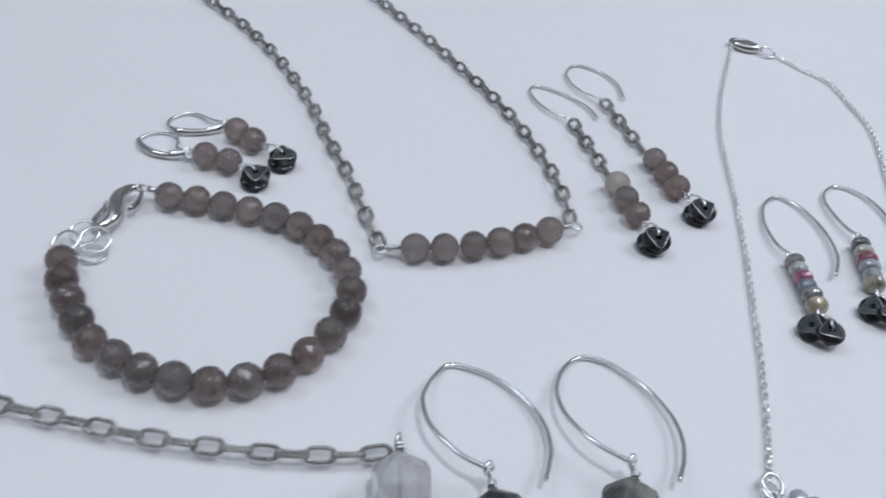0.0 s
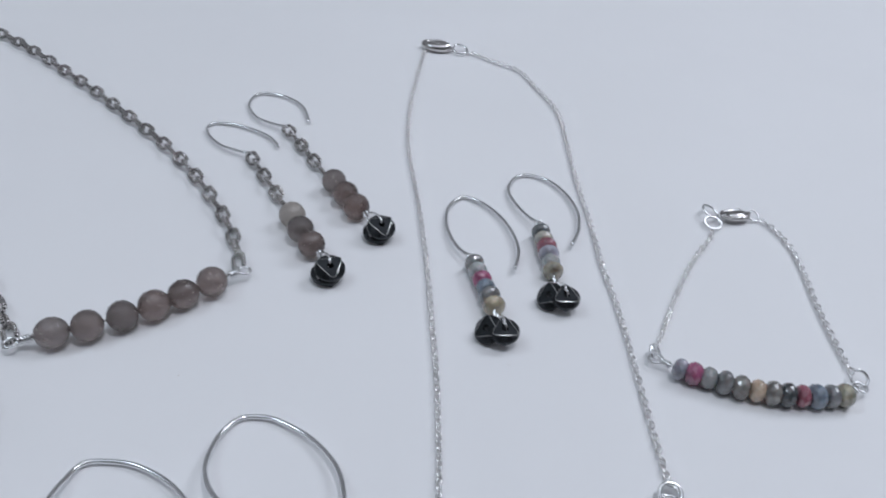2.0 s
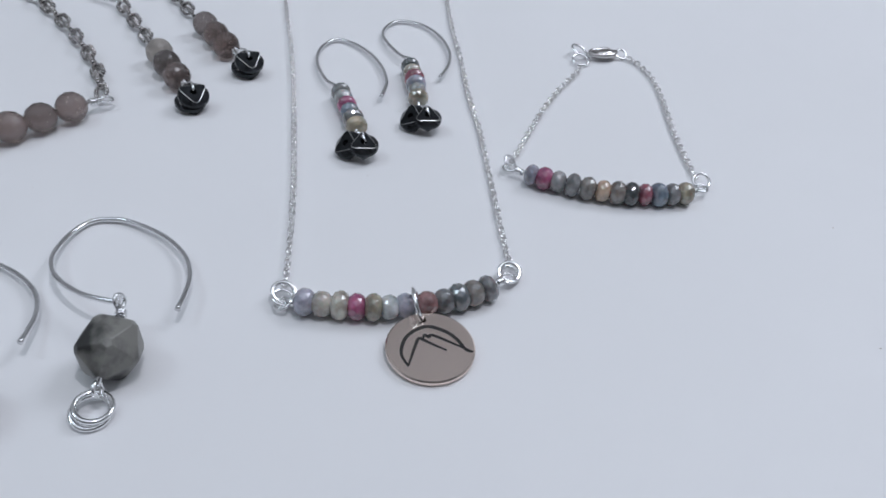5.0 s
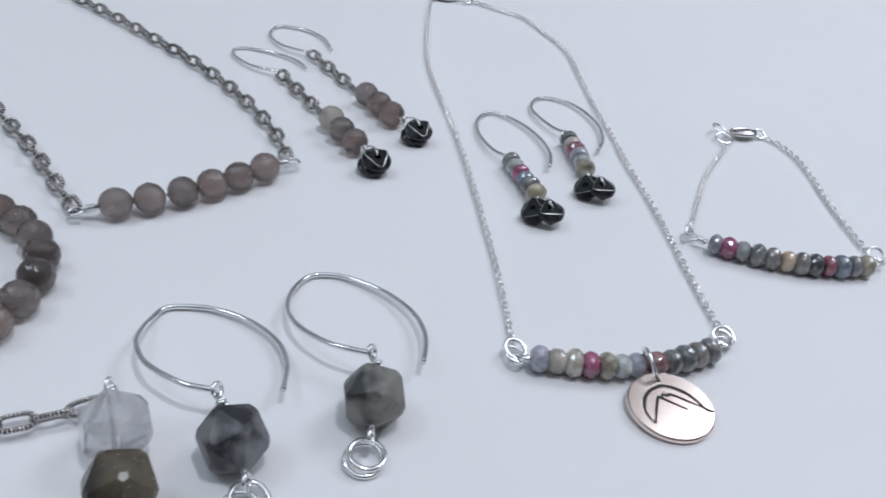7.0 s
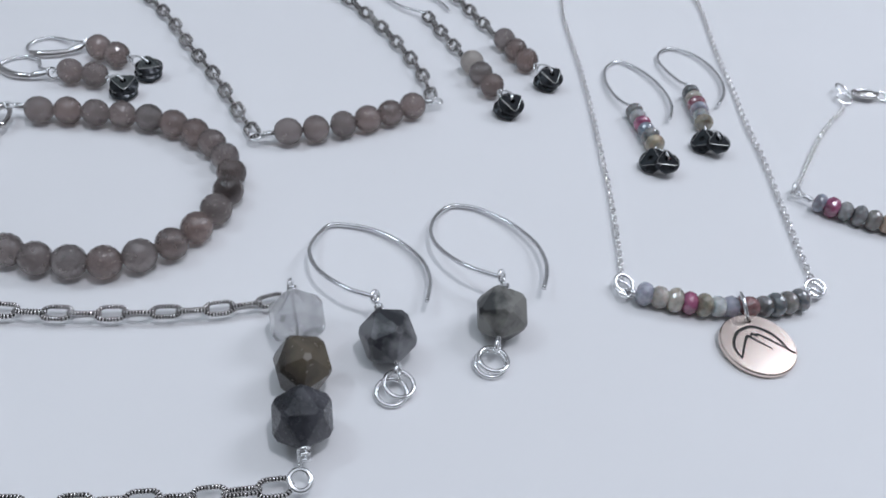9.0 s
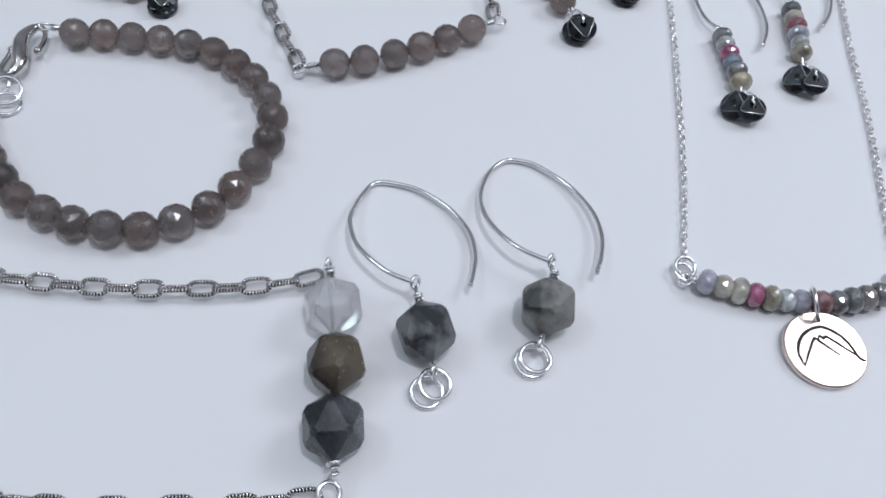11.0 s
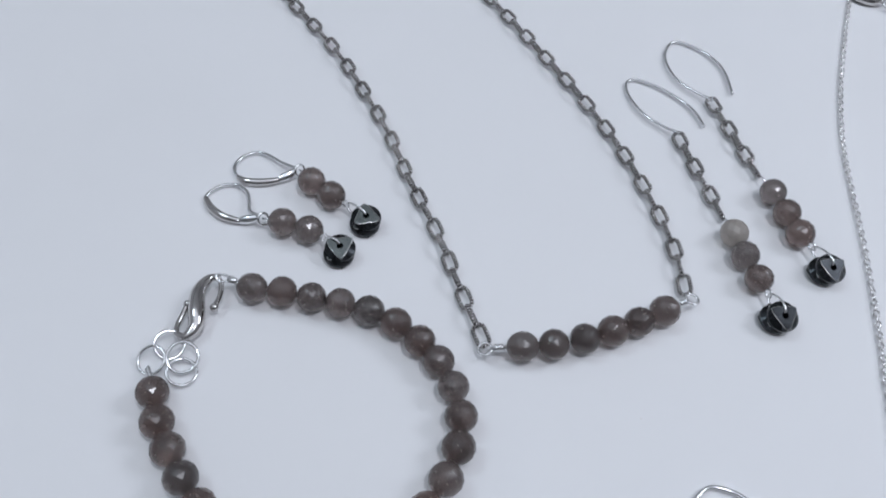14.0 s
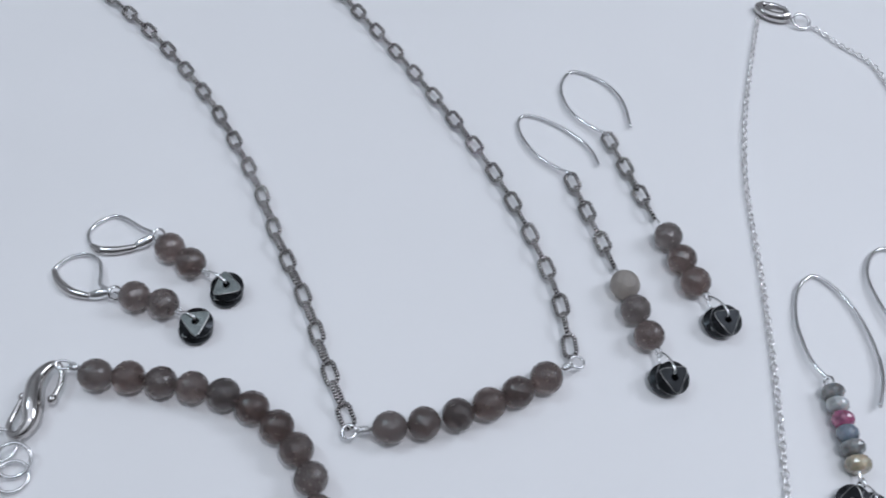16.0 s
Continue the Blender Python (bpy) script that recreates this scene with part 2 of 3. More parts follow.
def bead_points(r, half, count, lats):
    """Facet corners of a bead round the x axis, staggered from ring to ring, flat at the drilled ends."""
    out = []
    for i, lat in enumerate(lats):
        c, s = math.cos(radians(lat)), math.sin(radians(lat))
        for k in range(count):
            a = 2 * math.pi * (k + 0.5 * (i % 2)) / count
            out.append((half * s, r * c * math.cos(a), r * c * math.sin(a)))
    return out


def rondelle_points():
    """Facet corners of a barrel-shaped rondelle round the x axis."""
    out = []
    for i, (x, r) in enumerate(((-1.38, 1.15), (-1.0, 1.78), (-0.36, 2.14), (0.36, 2.14), (1.0, 1.78), (1.38, 1.15))):
        out += [(x, r * math.cos(2 * math.pi * (k + 0.5 * (i % 2)) / 12), r * math.sin(2 * math.pi * (k + 0.5 * (i % 2)) / 12)) for k in range(12)]
    return out


FACETED = (-80, -60, -40, -20, 0, 20, 40, 60, 80)
AGATE_BEAD = hull_mesh("agate_bead", bead_points(3.0, 2.96, 11, FACETED), AGATE, 0.04)
PALE_BEAD = hull_mesh("pale_bead", bead_points(3.0, 2.96, 11, FACETED), AGATE_PALE, 0.04)
GEM_BEADS = {k: hull_mesh(k + "_bead", rondelle_points(), m, 0.04) for k, m in GEMS.items()}


def star_points(r):
    g = (1 + 5 ** 0.5) / 2
    pts = []
    for a in (-1, 1):
        for b in (-g, g):
            pts += [(0, a, b), (a, b, 0), (b, 0, a)]
    s = r / math.sqrt(1 + g * g)
    m = Matrix.Rotation(math.atan2(1, g), 3, "Y")
    return [m @ (Vector(p) * s) for p in pts]


def star_bead(name, r, mat, stretch=1.08, cut=0.85):
    """A star-cut bead: big triangles meeting at the drilled points, the corners between them cut to small facets."""
    bm = bmesh.new()
    for p in star_points(r):
        bm.verts.new((p.x * stretch * MM, p.y * MM, p.z * MM))
    bmesh.ops.convex_hull(bm, input=bm.verts)
    sides = [v for v in bm.verts if abs(v.co.x) < 0.9 * r * MM]
    bmesh.ops.bevel(bm, geom=sides, offset=cut * MM, segments=1, affect="VERTICES")
    poles = [v for v in bm.verts if abs(v.co.x) > 0.9 * r * MM]
    bmesh.ops.bevel(bm, geom=poles, offset=0.5 * MM, segments=1, affect="VERTICES")
    bmesh.ops.bevel(bm, geom=list(bm.edges), offset=0.09 * MM, segments=1, affect="EDGES")
    return finish(name, bm, mat, False)


def hematite_mesh(name="hematite_bead", face=None):
    """A drilled disc with a flat triangle on either face, one turned against the other, and brighter bevelled edges."""
    bm = bmesh.new()
    n, loops = 24, []

    def triangle(a, turn):
        return 3.25 * 0.6 / max(math.cos(((a - turn + math.pi / 3) % (2 * math.pi / 3)) - math.pi / 3), 0.55)

    for z, kind in ((1.25, "hole"), (1.25, "top"), (0.35, "rim"), (-0.35, "rim"), (-1.25, "low"), (-1.25, "hole")):
        row = []
        for k in range(n):
            a = 2 * math.pi * k / n
            r = {"hole": 0.75, "rim": 3.35, "top": min(3.2, triangle(a, 0)), "low": min(3.2, triangle(a, math.pi / 3))}[kind]
            row.append(bm.verts.new((r * math.cos(a) * MM, r * math.sin(a) * MM, z * MM)))
        loops.append(row)
    for i in range(6):
        a, b = loops[i], loops[(i + 1) % 6]
        for k in range(n):
            bm.faces.new((a[k], b[k], b[(k + 1) % n], a[(k + 1) % n]))
    bmesh.ops.recalc_face_normals(bm, faces=bm.faces)
    tops = set(loops[1]) | set(loops[4])
    edges = [e for e in bm.edges if e.verts[0] in tops and e.verts[1] in tops and abs(e.verts[0].co.z - e.verts[1].co.z) < 1e-7]
    made = bmesh.ops.bevel(bm, geom=edges, offset=0.085 * MM, segments=1, affect="EDGES")
    for f in made["faces"]:
        f.material_index = 1
    for f in bm.faces:
        if abs(f.calc_center_median().z) > 1.2495 * MM:
            f.material_index = 2
    return finish(name, bm, [HEMATITE, PALE_EDGE, face or HEMATITE], False)


HEM = hematite_mesh()
# Same bead, its flat triangles coloured as if catching the light.
HEM_LIT_FACE = hematite_mesh("lit_face_hematite_bead", LIT_FACE)


def link_mesh(name, long, wide, wire, mat, notches=0, steps=40, sides=6, depth=0.17):
    """An oval chain link in its own x-y plane, its wire notched like a rope."""
    half, r = (long - wide) / 2, wide / 2 - wire
    total = 4 * half + 2 * math.pi * r
    line = []
    for k in range(steps):
        s = k / steps * total
        if s < 2 * half:
            p = (s - half, -r)
        elif s < 2 * half + math.pi * r:
            a = (s - 2 * half) / r - math.pi / 2
            p = (half + r * math.cos(a), r * math.sin(a))
        elif s < 4 * half + math.pi * r:
            p = (half - (s - 2 * half - math.pi * r), r)
        else:
            a = (s - 4 * half - math.pi * r) / r + math.pi / 2
            p = (-half + r * math.cos(a), r * math.sin(a))
        line.append(Vector((p[0] * MM, p[1] * MM, 0)))
    bm = bmesh.new()
    radius = (lambda t: wire * MM * (1 - depth + depth * math.cos(2 * math.pi * notches * t * (steps - 1) / steps))) if notches else wire * MM
    tube(bm, line, radius, sides, True)
    if notches:
        bm.faces.ensure_lookup_table()
        # The two rings of faces at each notch bottom take the darker material.
        per = steps // notches
        for i, f in enumerate(bm.faces):
            f.material_index = 1 if (i // sides) % per in (per // 2 - 1, per // 2) else 0
    return finish(name, bm, [mat, GROOVE])


LINK = link_mesh("rope_link", 5.8, 3.4, 0.54, AGED, 20, 80, 6, 0.22)
LARGE_LINK = link_mesh("large_rope_link", 5.55, 3.7, 0.48, ANTIQUE, 26, 104, 6, 0.2)
FINE_LINK = link_mesh("fine_link", 1.85, 1.4, 0.21, BRIGHT, 0, 18, 6)

rng = random.Random(7)


def chain(parent, points, mesh, pitch, rolls, z, wobble=6.0, name="chain_link"):
    line = spline([(x, y, z) for x, y in points], 10)
    count = max(1, round(length(line) / pitch))
    for i, (at, way) in enumerate(along(line, count)):
        piece(name, mesh, parent, axes(at, way, rolls[i % len(rolls)] + rng.uniform(-wobble, wobble)))


def string_beads(parent, spots, z, meshes, uneven=0.04, name="bead"):
    """Beads threaded through the given spots, each turned along the string."""
    pts = [Vector((x, y, z)) for x, y in spots]
    for i, p in enumerate(pts):
        a, b = pts[max(i - 1, 0)], pts[min(i + 1, len(pts) - 1)]
        piece(name, meshes[i % len(meshes)], parent, axes(p, b - a, rng.uniform(0, 360)) @ Matrix.Rotation(radians(rng.uniform(-1, 1) * 100 * uneven), 4, "Z")
              @ Matrix.Diagonal((rng.uniform(1 - uneven, 1 + uneven), *[rng.uniform(1 - uneven, 1 + 0.6 * uneven)] * 2, 1)))


def string_gaps(parent, spots):
    """The thread that shows between neighbouring beads."""
    bm = bmesh.new()
    for (ax, ay), (bx, by) in zip(spots, spots[1:]):
        a, b = Vector((ax, ay, 3.0)), Vector((bx, by, 3.0))
        way = (b - a).normalized() * 2.55
        tube(bm, [a + way, b - way], 0.28, 6)
    part("stringing_wire", bm, STEEL, parent, "thin steel beading wire")


def wire_part(parent, name, lines, radius, mat=None, label="", sides=8):
    bm = bmesh.new()
    for line in lines:
        tube(bm, line, radius, sides)
    return part(name, bm, mat or SILVER, parent, label)


def ring_part(parent, rings, mat=None, name="jump_ring", label=""):
    """Each ring: centre, radius, wire, tilt, turn."""
    for at, r, w, tilt, turn in rings:
        part(name, ring(bmesh.new(), at, r, w, tilt, turn), mat or SILVER, parent, label)


def hematites(parent, spots, size=0.92, mesh=None):
    """Each: centre, tilt, turn of tilt, spin."""
    for at, tilt, turn, spin in spots:
        m = Matrix.Translation(at) @ Matrix.Rotation(radians(turn), 4, "Z") @ Matrix.Rotation(radians(tilt), 4, "X") @ Matrix.Rotation(radians(spin), 4, "Z") @ Matrix.Scale(size, 4)
        piece("hematite_bead", mesh or HEM, parent, m)


# ---------- the room ----------


def slab(name, lo, hi, mat, label, category):
    bm = bmesh.new()
    bmesh.ops.create_cube(bm, size=1)
    for v in bm.verts:
        v.co = [(l if c < 0 else h) for c, l, h in zip(v.co, lo, hi)]
    ob = new(name, finish(name, bm, mat, False))
    return tagged(ob, label, category, kind="structure")


slab("tabletop", (-1.6, -1.6, -0.03), (1.6, 1.6, 0.0), SHEET, "smooth white card-covered table surface", "table surface")
slab("ceiling", (-1.6, -1.6, 1.7), (1.6, 1.6, 1.75), CEILING, "plain white painted ceiling", "ceiling")
slab("wall_north", (-1.6, 1.6, -0.03), (1.6, 1.7, 1.7), PLASTER, "plain pale grey plaster wall", "wall")
# Unseen wall behind the camera, kept dark to give the metals dark accents.
slab("wall_south", (-1.6, -1.7, -0.03), (1.6, -1.6, 1.7), DARK_REFLECTION, "unseen dark wall added for dark reflections in the metal", "wall")
slab("wall_east", (1.6, -1.7, -0.03), (1.7, 1.7, 1.7), PLASTER, "plain pale grey plaster wall", "wall")
slab("wall_west", (-1.7, -1.7, -0.03), (-1.6, 1.7, 1.7), PLASTER, "plain pale grey plaster wall", "wall")

# ---------- agate bracelet ----------
BRACELET = [(-56.8, -10.5), (-51.0, -10.7), (-45.3, -11.4), (-39.7, -12.1), (-34.1, -13.2), (-28.8, -15.4), (-24.1, -18.8), (-20.3, -22.7),
            (-17.3, -27.6), (-15.6, -33.2), (-15.7, -39.0), (-17.4, -44.8), (-20.3, -50.2), (-24.1, -54.7), (-29.0, -57.7), (-34.5, -59.4),
            (-40.2, -59.2), (-45.9, -58.2), (-51.1, -55.9), (-56.2, -53.0), (-60.2, -48.7), (-63.6, -44.1), (-66.7, -39.4), (-69.0, -34.1)]


def agate_bracelet():
    ob = thing("bead_bracelet", -42, -35, "grey-brown faceted agate bead bracelet with silver S-hook clasp", "bracelet")
    string_beads(ob, BRACELET, 3.0, [AGATE_BEAD])
    string_gaps(ob, BRACELET)
    hook = [(-63.0, -15.2, 2.2), (-62.6, -12.6, 2.2), (-62.8, -10.2, 2.4), (-63.9, -8.7, 2.6), (-65.4, -9.4, 2.8), (-66.5, -12.5, 2.9), (-65.9, -16.5, 2.7),
            (-65.3, -19.6, 2.3), (-66.5, -21.9, 2.0), (-68.2, -21.5, 1.9), (-68.8, -19.9, 1.9), (-68.4, -17.2, 2.0), (-68.0, -15.0, 2.2)]
    bm = tube(bmesh.new(), spline(hook, 8), lambda t: 0.5 + 1.1 * math.exp(-((t - 0.5) / 0.17) ** 2), 12)
    clasp = part("s_hook_clasp", bm, STEEL, ob, "polished silver S-hook clasp")
    for end in (hook[0], hook[-1]):
        part("ball_end", ball(bmesh.new(), end, 0.85), STEEL, clasp)
    wire_part(ob, "end_loop", [spline([(-61.2, -9.0, 2.9), (-62.4, -8.1, 2.9), (-64.0, -8.6, 3.4), (-63.4, -9.7, 2.9), (-61.2, -9.4, 2.9), (-59.5, -9.8, 3.0)], 5)], 0.27)
    part("crimp", tube(bmesh.new(), [Vector((-61.5, -8.9, 2.9)), Vector((-60.0, -9.6, 3.0))], 0.75, 10), SILVER, ob, "small silver crimp tube")
    ring_part(ob, [((-69.2, -23.6, 1.5), 2.6, 0.33, 24, 40), ((-71.6, -27.0, 1.3), 2.6, 0.33, 22, -30), ((-66.0, -26.3, 2.1), 2.75, 0.33, 25, 20),
                   ((-65.8, -28.6, 0.9), 2.6, 0.33, 10, 70)])
    wire_part(ob, "end_loop", [spline([(-69.3, -32.0, 3.0), (-70.4, -30.4, 2.9), (-71.3, -29.0, 2.6), (-71.9, -28.9, 1.6), (-71.2, -30.2, 1.9), (-69.6, -31.8, 3.0)], 5)], 0.27)


agate_bracelet()

# ---------- agate bar necklace on a rope chain ----------
BAR = [(-5.1, -18.0), (0.7, -16.9), (6.5, -15.0), (11.9, -12.7), (17.0, -10.1), (22.2, -7.0)]
CHAIN_LEFT = [(-11.9, -17.6), (-17.4, -5.1), (-22.6, 7.6), (-30.3, 23.0), (-35.8, 35.4), (-42.2, 47.1), (-49.8, 59.6), (-57.5, 70.0),
              (-65.5, 79.7), (-73.0, 87.6), (-83.8, 98.2), (-92.5, 106.0), (-95.0, 112.0), (-92.3, 119.6), (-87.5, 124.5)]
CHAIN_RIGHT = [(27.3, -1.5), (26.2, 9.0), (23.2, 20.4), (17.2, 36.3), (9.4, 51.8), (0.3, 66.6), (-9.6, 82.0), (-20.2, 97.2), (-33.4, 115.2),
               (-47.3, 131.0), (-55.5, 136.5), (-62.9, 139.1), (-70.5, 138.8), (-76.0, 135.2)]


def wrapped_end(parent, bead, tip, z, r=1.5, wire=0.32):
    """A wire loop at tip with its tail wrapped back towards the bead."""
    a, b = Vector((*bead, z)), Vector((*tip, z * 0.75))
    way = (b - a).normalized()
    side = Vector((-way.y, way.x, 0))
    mid = b - way * r
    line = [a, mid]
    line += [b + (-way * math.cos(t) + side * math.sin(t)) * r for t in np.linspace(0, 2 * math.pi, 14)]
    loop = wire_part(parent, "wire_loop", [line], wire)
    part("wire_wrap", coil(bmesh.new(), a.lerp(mid, 0.25), a.lerp(mid, 0.85), wire * 1.9, wire * 0.8, 3), SILVER, loop)


def bar_necklace():
    ob = thing("bar_necklace", 8, 0, "grey agate bead bar necklace on dark antique silver rope chain", "necklace")
    string_beads(ob, BAR, 3.0, [AGATE_BEAD])
    string_gaps(ob, [(-11.0, -18.6), *BAR, (27.4, -3.6)])
    wrapped_end(ob, (-7.9, -18.2), (-12.0, -18.6), 2.6, 1.3)
    wrapped_end(ob, (24.8, -5.2), (28.2, -2.9), 2.6, 1.3)
    chain(ob, CHAIN_LEFT, LINK, 4.5, (-26, 64), 1.6)
    chain(ob, CHAIN_RIGHT, LINK, 4.5, (-28, 62), 1.6)
    ring_part(ob, [((-85.6, 126.4, 1.2), 1.9, 0.4, 20, 0), ((-82.8, 129.0, 1.4), 1.9, 0.4, 55, 40)])
    lobster(ob, (-82.0, 129.6), (-76.5, 134.6))


def lobster(parent, tail, nose, size=1.0):
    """A lobster clasp lying from its tail ring to its nose."""
    a, b = Vector((*tail, 1.5)), Vector((*nose, 1.5))
    w, span = (b - a).normalized(), (b - a).length
    s = Vector((-w.y, w.x, 0))

    def spot(u, v, z=1.5):
        p = a + w * u * span + s * v * span
        return (p.x, p.y, z)

    body = spline([spot(0.05, 0), spot(0.2, 0.2), spot(0.5, 0.27), spot(0.8, 0.22), spot(1.0, 0.02), spot(0.9, -0.17), spot(0.72, -0.23)], 6)
    claw = part("lobster_clasp", tube(bmesh.new(), body, lambda t: size * (1.25 - 0.6 * t), 12, flat=0.8), STEEL, parent, "polished silver lobster clasp")
    bm = ball(bmesh.new(), (0, 0, 0), 1.0)
    bmesh.ops.transform(bm, matrix=axes(spot(0.42, 0.02), w) @ Matrix.Diagonal((0.42 * span, 0.27 * span, 1.2 * size, 1)), verts=bm.verts)
    part("clasp_body", bm, STEEL, claw)
    gate = spline([spot(0.08, -0.02), spot(0.25, -0.2), spot(0.5, -0.26), spot(0.72, -0.22)], 6)
    part("lever", tube(bmesh.new(), gate, size * 0.75, 10), SILVER, claw)
    part("thumb_tab", ball(bmesh.new(), spot(0.22, -0.33), size * 0.55), SILVER, claw)


bar_necklace()

# ---------- long agate earrings on chains ----------


def ear_wire(parent, points, radius=0.42, label=""):
    return part("ear_wire", tube(bmesh.new(), spline(points, 8), radius, 10), EAR_SILVER, parent, label or "bright silver curved ear wire")


def pendant_ring(parent, bead, hole, reach=3.1, wire=0.28):
    """A wire eye at the last bead's end and an upright loop from it through the hematite's hole."""
    a, b = Vector(bead), Vector(hole)
    flat = Vector((b.x - a.x, b.y - a.y, 0)).normalized()
    eye = a + flat * (reach + 0.7)
    part("wire_eye", ring(bmesh.new(), eye, 0.8, wire, 80, math.degrees(math.atan2(flat.y, flat.x))), SILVER, parent)
    start = eye + flat * 0.5
    mid, way = (start + b) / 2, b - start
    rise = Vector((0.35, 0, 1)).normalized()
    line = [mid + way * 0.52 * math.cos(t) + rise * 1.35 * math.sin(t) for t in np.linspace(0, 2 * math.pi, 25)[:-1]]
    for p in line:
        p.z = max(p.z, 0.35)
    part("wire_loop", tube(bmesh.new(), line, wire, 8, True), SILVER, parent)


def chain_earring(hook, links, beads, hem, meshes, label):
    ob = thing("chain_earring", *beads[1], label, "earring", "pair of chain earrings")
    ear_wire(ob, hook, 0.4)
    chain(ob, links, LINK, 4.3, (26, -64), 1.6)
    string_beads(ob, beads, 3.0, meshes)
    wire_part(ob, "head_pin", [[Vector((*links[-1], 2.0)), Vector((*links[-1], 2.0)).lerp(Vector((*beads[0], 3.0)), 0.55)]], 0.28)
    hx, hy = hem
    pendant_ring(ob, (*beads[-1], 3.0), (hx + 0.3, hy + 0.2, 4.1))
    hematites(ob, [((hx - 0.5, hy + 0.3, 1.5), 9, 30, 20), ((hx + 0.3, hy - 0.2, 3.2), 20, 15, 84)])


chain_earring([(30.5, 43.9, 1.90), (29.9, 44.9, 1.62), (27.4, 46.5, 1.34), (23.1, 50.4, 1.06), (20.0, 56.6, 0.78), (19.6, 61.6, 0.50), (22.1, 63.5, 0.54), (28.2, 60.8, 0.63), (33.3, 56.3, 0.73), (35.7, 52.7, 0.86), (37.0, 48.3, 1.00)],
              [(30.0, 44.2), (32.2, 37.0), (34.9, 28.3), (37.4, 19.8)], [(38.7, 14.4), (40.1, 8.7), (42.0, 3.0)], (44.7, -5.8),
              [PALE_BEAD, AGATE_BEAD, AGATE_BEAD], "chain earring with one pale, two brown agate beads and hematite")
chain_earring([(39.7, 56.8, 1.90), (39.1, 57.8, 1.62), (36.7, 59.6, 1.34), (32.3, 64.3, 1.06), (30.2, 71.2, 0.78), (31.0, 76.9, 0.50), (33.9, 80.0, 0.54), (39.8, 77.3, 0.63), (43.5, 72.6, 0.73), (45.0, 67.8, 0.86), (45.5, 61.0, 1.00)],
              [(39.4, 57.5), (41.7, 50.5), (44.3, 42.4), (47.2, 33.5)], [(49.0, 27.2), (51.0, 21.5), (52.8, 16.0)], (56.8, 7.2),
              [AGATE_BEAD], "silver chain earring with three brown agate beads and black hematite")

# ---------- leverback earrings ----------


def leverback(wire, lever, shield, beads, loop, hem, spin, label):
    ob = thing("leverback_earring", *beads[0], label, "earring", "pair of leverback earrings")
    back = part("ear_wire", tube(bmesh.new(), spline(wire, 8), 0.42, 10), EAR_SILVER, ob, "polished silver leverback loop")
    part("lever", tube(bmesh.new(), spline(lever, 8), lambda t: 0.4 + 0.52 * math.sin(math.pi * (0.04 + 0.82 * t ** 0.8)), 12, flat=0.85), STEEL, back, "polished silver lever")
    part("shield", tube(bmesh.new(), spline(shield, 6), lambda t: 0.5 + 0.5 * math.sin(math.pi * t), 10, flat=0.6), SILVER, back)
    string_beads(ob, beads, 3.0, [AGATE_BEAD])
    a, b = Vector((*beads[0], 3.0)), Vector((*beads[1], 3.0))
    wire_part(ob, "head_pin", [[Vector((*loop, 1.8)), Vector((*loop, 1.8)).lerp(a, 0.45)], [b + (b - a) * 0.49, b + (b - a) * 0.64]], 0.28)
    ring_part(ob, [((*loop, 1.6), 1.25, 0.3, 60, 60)], name="wire_loop")
    hx, hy = hem
    pendant_ring(ob, b, (hx - 0.1, hy + 0.4, 3.0))
    hematites(ob, [((hx - 0.1, hy - 0.2, 1.3), 5, 10, 40), ((hx + 0.15, hy + 0.2, 2.6), 9, 5, spin)], 0.92, HEM_LIT_FACE)


leverback([(-59.6, 7.9, 2.2), (-61.6, 9.2, 1.9), (-62.5, 12.4, 1.3), (-63.8, 15.3, 0.9), (-66.4, 17.0, 0.6), (-69.3, 16.5, 0.5), (-71.2, 14.6, 0.45), (-72.0, 13.0, 0.45)],
          [(-72.0, 13.0, 0.45), (-70.0, 10.1, 0.6), (-66.9, 7.9, 0.8), (-63.3, 7.0, 1.0)], [(-63.7, 7.1, 1.0), (-61.6, 7.3, 1.3), (-59.4, 7.8, 1.8)],
          [(-54.2, 6.2), (-48.6, 4.9)], (-58.6, 7.6), (-41.9, 0.9), 96, "silver leverback earring with two grey agate beads, beside the bracelet")
leverback([(-54.4, 22.1, 2.0), (-57.7, 23.9, 1.3), (-61.4, 26.4, 0.7), (-64.1, 27.1, 0.45), (-66.8, 25.3, 0.45), (-67.9, 22.6, 0.45), (-67.0, 20.0, 0.45), (-65.0, 18.4, 0.55)],
          [(-66.6, 19.4, 0.5), (-64.5, 18.2, 0.65), (-61.1, 18.2, 0.85), (-57.6, 19.2, 1.0)], [(-58.0, 19.1, 1.0), (-56.2, 20.2, 1.3), (-54.4, 21.6, 1.8)],
          [(-50.3, 18.0), (-45.6, 14.6)], (-53.6, 21.9), (-37.8, 9.3), 40, "silver leverback earring with two pinkish agate beads and tilted hematite")

